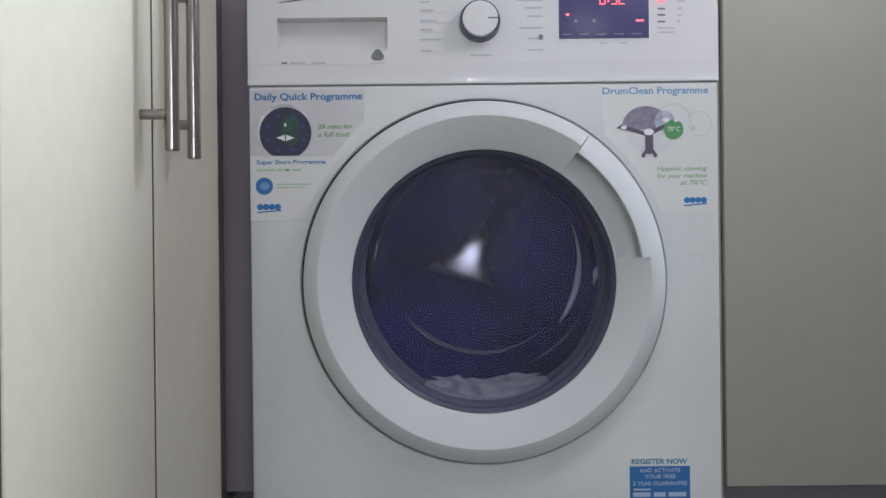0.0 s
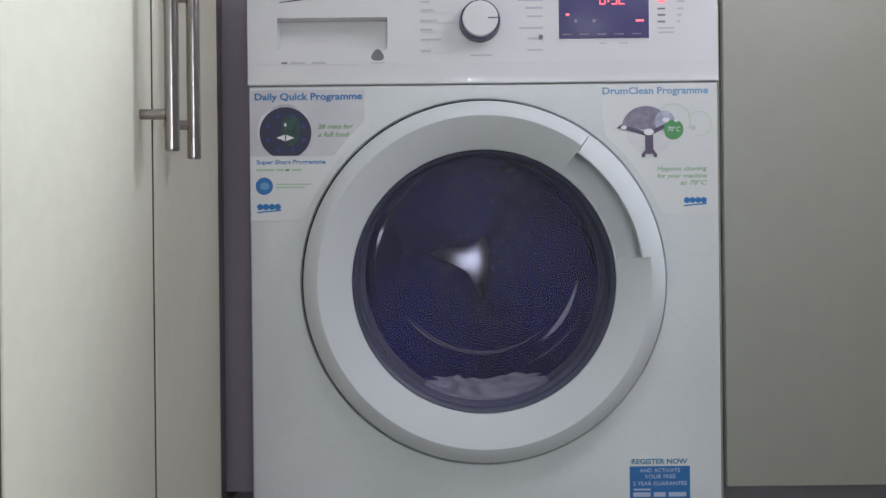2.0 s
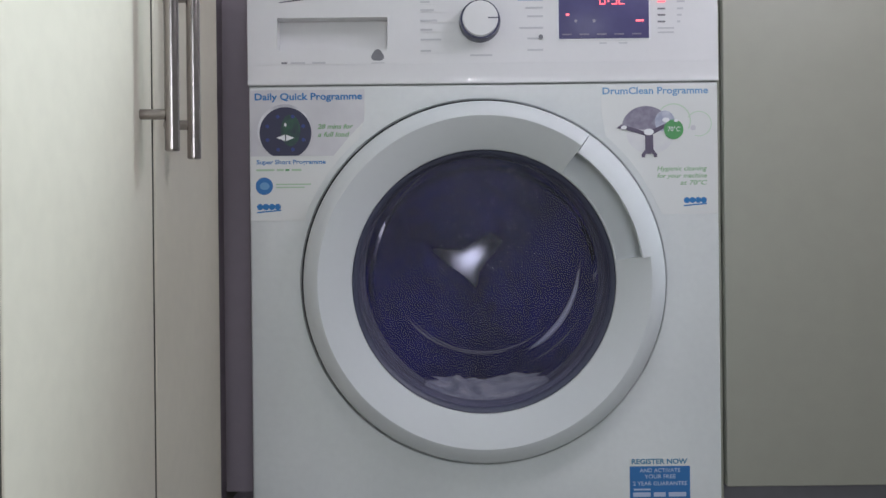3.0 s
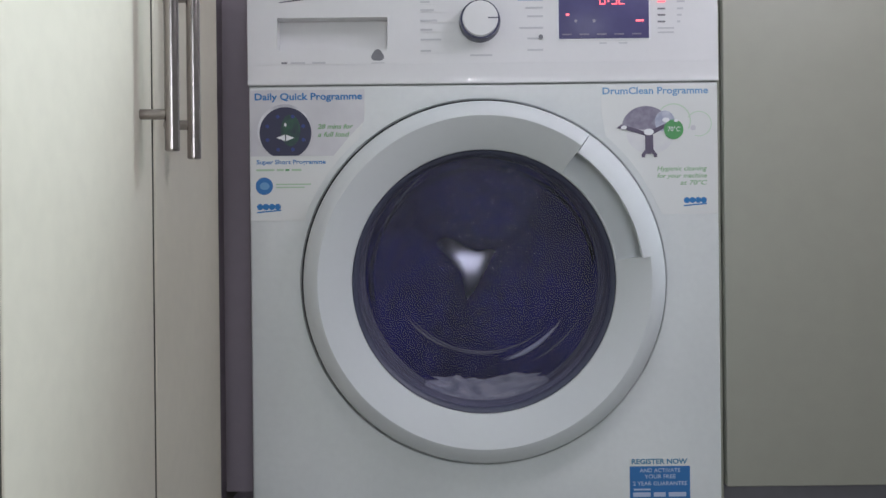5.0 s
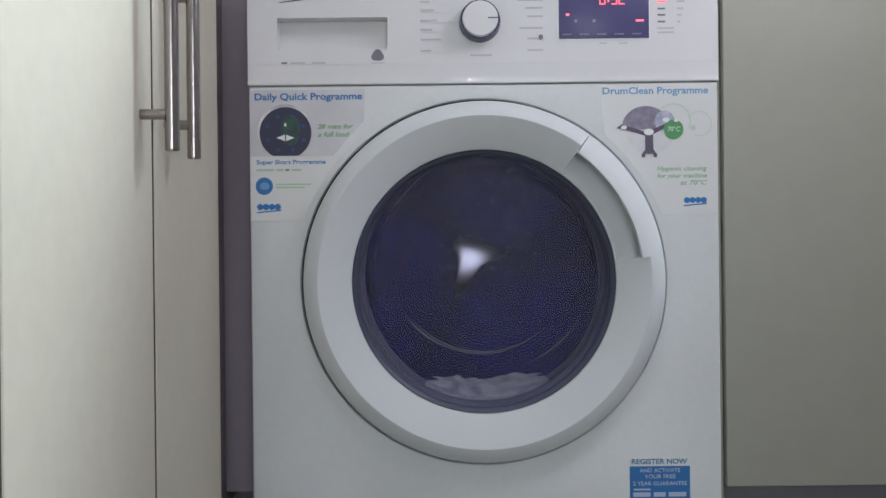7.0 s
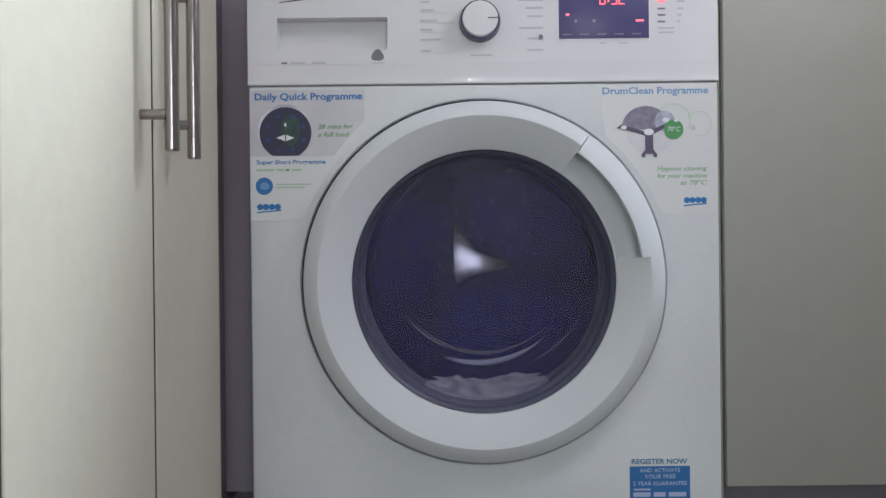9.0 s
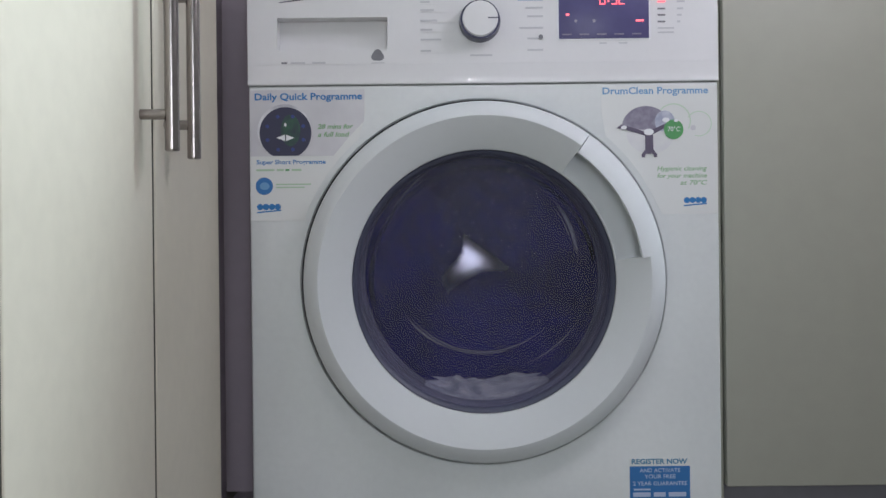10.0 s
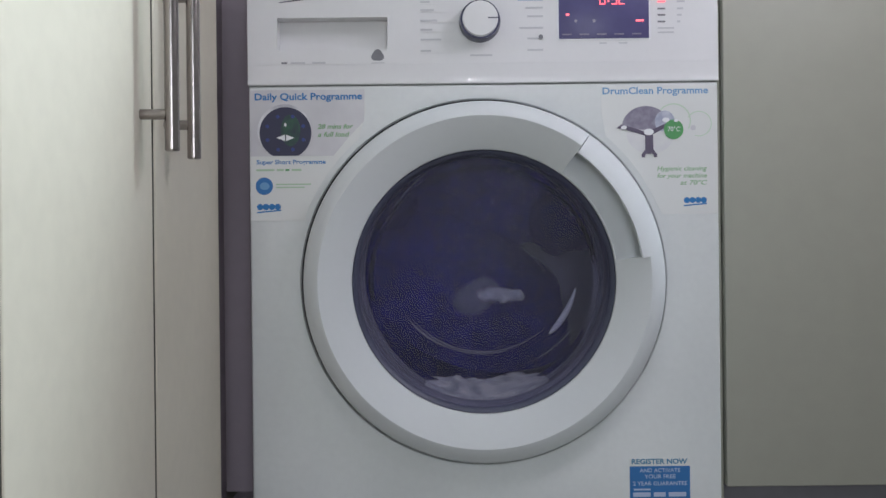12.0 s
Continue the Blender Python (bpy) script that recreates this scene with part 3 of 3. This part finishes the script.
def ridge(a0, a1, r, thick, y):
    pts = [(0.0025 + r * math.cos(radians(a0 + (a1 - a0) * i / 40)), y, 0.474 + r * math.sin(radians(a0 + (a1 - a0) * i / 40))) for i in range(41)]
    rad = [thick * (0.15 + 0.85 * math.sin(math.pi * i / 40)) for i in range(41)]
    return part("ridge_streak", tube(pts, rad, 8), M_RIDGE, bowl, "pale arc in the glass, moulded ridge and painted reflection", True)


# The main moulded ridge; the fainter arcs around it paint reflections in the bowl.
ridge(220, 312, 0.1300, 0.0014, 0.1265)
ridge(228, 292, 0.1330, 0.0010, 0.1275)
ridge(216, 246, 0.1340, 0.0017, 0.1260)
ridge(290, 330, 0.1540, 0.0008, 0.0950)
ridge(120, 165, 0.1420, 0.0009, 0.1000)
for a, r in ((226, 0.105), (262, 0.098), (278, 0.104), (300, 0.102), (249, 0.120), (312, 0.118)):
    part("droplet", tube([(0.0025 + r * math.cos(radians(a)), 0.1240 + 0.001 * k, 0.474 + r * math.sin(radians(a))) for k in range(3)], [0.0006, 0.0013, 0.0006], 8), M_RIDGE, bowl, "water droplet", True)

# gasket between door and drum
gasket = part("door_gasket", lathe([(0.168, 0.004), (0.1595, 0.010), (0.1575, 0.014), (0.158, 0.030), (0.164, 0.036), (0.162, 0.046), (0.156, 0.052), (0.156, 0.068), (0.168, 0.078), (0.200, 0.084), (0.200, 0.072), (0.185, 0.030), (0.180, 0.004)], DX, DZ + 0.004, 96, shear=0.05), M_RUBBER, W, "grey rubber door gasket", True)


def reflection_fold():
    """A pale reflection low in the glass, built as a lower fold of the gasket, its inner lip uneven."""
    bm = bmesh.new()
    n, rows = 60, []
    for i in range(n + 1):
        u = i / n
        a = radians(241 + 61 * u)
        taper = min(1.0, 4.5 * u, 4.5 * (1 - u))
        rag = 0.002 * noise.noise(Vector((u * 9, 0.3, 0))) + 0.0015 * noise.noise(Vector((u * 27, 2.3, 0)))
        rows.append([bm.verts.new((DX + r * math.cos(a), y, DZ + 0.004 + r * math.sin(a))) for r, y in ((0.1565, 0.015), (0.1535, 0.028), (0.1525 - 0.010 * taper, 0.050), (0.1520 - (0.015 + 1.8 * rag) * taper, 0.066), (0.1580, 0.069), (0.1580, 0.030))])
    for p, q in zip(rows, rows[1:]):
        for k in range(6):
            bm.faces.new((p[k], p[(k + 1) % 6], q[(k + 1) % 6], q[k]))
    bm.faces.new(rows[0])
    bm.faces.new(rows[-1])
    return part("reflection_fold", bm, M_REFLECTION, gasket, "pale reflection low in the glass, shaped as a gasket fold", True)


reflection_fold()
part("tub_front", lathe([(0.196, 0.060), (0.280, 0.060), (0.280, 0.066), (0.196, 0.066)], -0.006, AZ - 0.012, 64), M_BLACK, W)

# the drum, which turns
drum = empty("drum", AX, 0.0, AZ)
drum.parent = W
tagged(drum, "turning steel drum")
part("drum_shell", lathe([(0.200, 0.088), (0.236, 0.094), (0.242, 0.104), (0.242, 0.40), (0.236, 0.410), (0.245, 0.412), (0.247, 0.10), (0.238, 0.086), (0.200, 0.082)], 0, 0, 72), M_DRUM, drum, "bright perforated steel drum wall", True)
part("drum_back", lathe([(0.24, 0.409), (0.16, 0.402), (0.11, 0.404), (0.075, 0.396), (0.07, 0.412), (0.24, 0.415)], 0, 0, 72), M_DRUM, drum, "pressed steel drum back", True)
part("hub", lathe([(0.0, 0.322)] + [(0.046 * math.sin(radians(a)), 0.335 - 0.013 * math.cos(radians(a))) for a in range(8, 91, 8)] + [(0.0, 0.43)], 0, 0, 64), M_HUB, drum, "bright domed steel hub", True)
for k in range(3):
    lift = bmesh.new()
    add_box(lift, -0.028, 0.028, 0.11, 0.39, -0.245, -0.19, bevel=0.018, segments=3)
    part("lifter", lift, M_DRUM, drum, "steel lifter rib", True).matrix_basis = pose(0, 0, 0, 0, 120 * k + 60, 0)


# ---- the washing ----
def garment(name, seed, sx, sy, sz, mat, fold=0.012, sub=5, scale=22.0, out=0.0):
    """A bundle of wet cloth with soft folds, about its own middle."""
    bm = bmesh.new()
    bmesh.ops.create_icosphere(bm, subdivisions=sub, radius=1.0)
    for v in bm.verts:
        d = v.co.copy()
        p = Vector((d.x * sx, d.y * sy, d.z * sz))
        q = p * scale + Vector((seed * 7.1, seed * 3.3, seed * 1.7))
        h = noise.noise(q) * 0.6 + (1 - abs(noise.noise(q * 0.55 + Vector((5, 1, 2))))) ** 3 * 0.7 - 0.45 + 0.25 * noise.noise(q * 2.4)
        v.co = p + d * h * fold
        if out:
            far = math.hypot(v.co.x, v.co.z + out)
            k = min(1.0, 0.236 / far)
            v.co.x, v.co.z = v.co.x * k, (v.co.z + out) * k - out
    return part(name, bm, mat, None, "", True)


def lump(seed, label):
    return tagged(garment("garment", seed, 0.279, 0.125, 0.279, M_NAVY, 0.016, out=0.30), label, "laundry", "washing in the drum")


LUMPS = [lump(i + 1, "wet navy blue cotton garment pressed against the drum") for i in range(3)]
SMALLS = [tagged(garment("garment", i + 6, 0.060, 0.120, 0.070, M_NAVY, 0.012, out=0.165), "small crumpled navy garment at the drum wall", "laundry", "washing in the drum") for i in range(3)]
SOCK = tagged(garment("sock", 11, 0.036, 0.010, 0.011, M_SOCK, 0.006, 4, 60.0), "pale grey crumpled sock among the washing", "laundry", "washing in the drum")

FLAP = tagged(garment("cloth_corner", 14, 0.034, 0.009, 0.024, M_DUSK, 0.010, 4, 40.0), "dusky grey corner of a cotton garment", "laundry", "washing in the drum")


def cloth_edge(r, a_half, thick, label):
    """A pale folded cloth edge bent along the drum."""
    n = 22
    pts, rad = [], []
    for i in range(n + 1):
        a = radians(-a_half + 2 * a_half * i / n)
        pts.append((r * math.cos(a), 0.0, -r * math.sin(a)))
        rad.append(thick * max(0.08, math.sin(math.pi * (0.04 + 0.92 * i / n)) ** 0.7) * (0.55 + 0.6 * i / n))
    ob = part("cloth_edge", tube(pts, rad, 10), M_PALE, None, "", True)
    return tagged(ob, label, "laundry", "washing in the drum")


EDGE_LONG = cloth_edge(0.145, 26, 0.0046, "pale folded cotton edge along the drum")
EDGE_SHORT = cloth_edge(0.145, 17, 0.0038, "short pale cotton edge along the drum")
EDGE_LAST = cloth_edge(0.145, 15, 0.0050, "pale cotton hem along the drum")


# ---- what moves ----
def spin(t):
    """The drum's turn in degrees, clockwise as seen from the front; it slows down at the end."""
    late = ((10.9, 5319.2), (11.0, 5357), (11.1, 5387), (11.2, 5410), (11.3, 5435), (11.4, 5462), (11.5, 5488), (11.6, 5512), (11.7, 5532), (11.8, 5547), (11.9, 5557), (12.0, 5562))
    if t <= 10.9:
        return 488.0 * t
    for (t0, a0), (t1, a1) in zip(late, late[1:]):
        if t <= t1 + 1e-6:
            return a0 + (a1 - a0) * (t - t0) / (t1 - t0)
    return late[-1][1]


def smooth(u):
    u = min(1.0, max(0.0, u))
    return u * u * (3 - 2 * u)


def edge_depth(turn):
    """A cloth edge shows on its way down and slips between the garments for the rest of the turn."""
    a = (turn + 180) % 360 - 180
    return 0.140 + 0.07 * max(smooth((-a - 12) / 30), smooth((a - 72) / 42))


def round_the_axis(a, r, y):
    s = radians(a)
    return pose(AX + r * math.sin(s), y, AZ + r * math.cos(s), 0, a, 0)


def motions():
    times = [i / 10 for i in range(121)]
    walk(drum, [(t, pose(AX, 0, AZ, 0, spin(t), 0)) for t in times])
    # the garments turn with the drum, then the upper one drops across the middle
    fall = {11.5: (0, 0.285, 0.0), 11.6: (18, 0.200, -0.006), 11.7: (42, 0.186, -0.010), 11.8: (62, 0.194, -0.008), 11.9: (78, 0.204, -0.006), 12.0: (88, 0.210, -0.006)}
    for k, ob in enumerate(LUMPS):
        rows = []
        for t in times:
            a, r, y = spin(t) - 97.6 + 60 + 120 * k, 0.3002, 0.262
            if k == 0 and t in fall:
                extra, r, dy = fall[t]
                a, y = a + extra, y + dy
            rows.append((t, round_the_axis(a, r, y)))
        walk(ob, rows)
    for k, ob in enumerate(SMALLS):
        walk(ob, [(t, round_the_axis(spin(t) - 97.6 + 120 * k, 0.165, 0.262)) for t in times])
    for ob, start in ((EDGE_LONG, 8), (EDGE_SHORT, 136)):
        walk(ob, [(t, pose(EX, edge_depth(spin(t) + start), AZ, 0, spin(t) + start, 0)) for t in times])
    last = {11.6: (-12, 0.17), 11.7: (4, 0.140), 11.8: (14, 0.140), 11.9: (26, 0.140), 12.0: (31, 0.140)}
    base = spin(11.5) + 240
    rows = [(t, pose(EX, 0.24, AZ, 0, spin(t) + 240, 0)) for t in times if t < 11.55]
    turns = round((base + 90) / 360) * 360
    walk(EDGE_LAST, rows + [(t, pose(EX, y, AZ, 0, a + turns, 0)) for t, (a, y) in last.items()])
    rows = [(t, round_the_axis(spin(t) + 22, 0.12, 0.26)) for t in times if t < 11.55]
    end = spin(11.5) // 360 * 360
    rows += [(11.6, pose(-0.060, 0.262, 0.500, 0, end + 30, 0)), (11.7, pose(-0.040, 0.131, 0.474, 0, end - 34, 0)), (11.8, pose(-0.002, 0.134, 0.493, 0, end + 20, 50)),
             (11.9, pose(0.019, 0.129, 0.450, 0, end + 42, 0)), (12.0, pose(0.027, 0.128, 0.424, 0, end + 4, 0))]
    walk(SOCK, rows)
    # a dusky corner follows the sock down
    rows = [(t, round_the_axis(spin(t) + 40, 0.12, 0.27)) for t in times if t < 11.65]
    end = spin(11.6) // 360 * 360
    walk(FLAP, rows + [(11.7, pose(-0.060, 0.262, 0.556, 0, end - 20, 0)), (11.8, pose(-0.030, 0.140, 0.560, 0, end - 30, 0)), (11.9, pose(-0.012, 0.135, 0.478, 0, end + 35, 0)), (12.0, pose(-0.004, 0.134, 0.422, 0, end - 20, 0))])


motions()
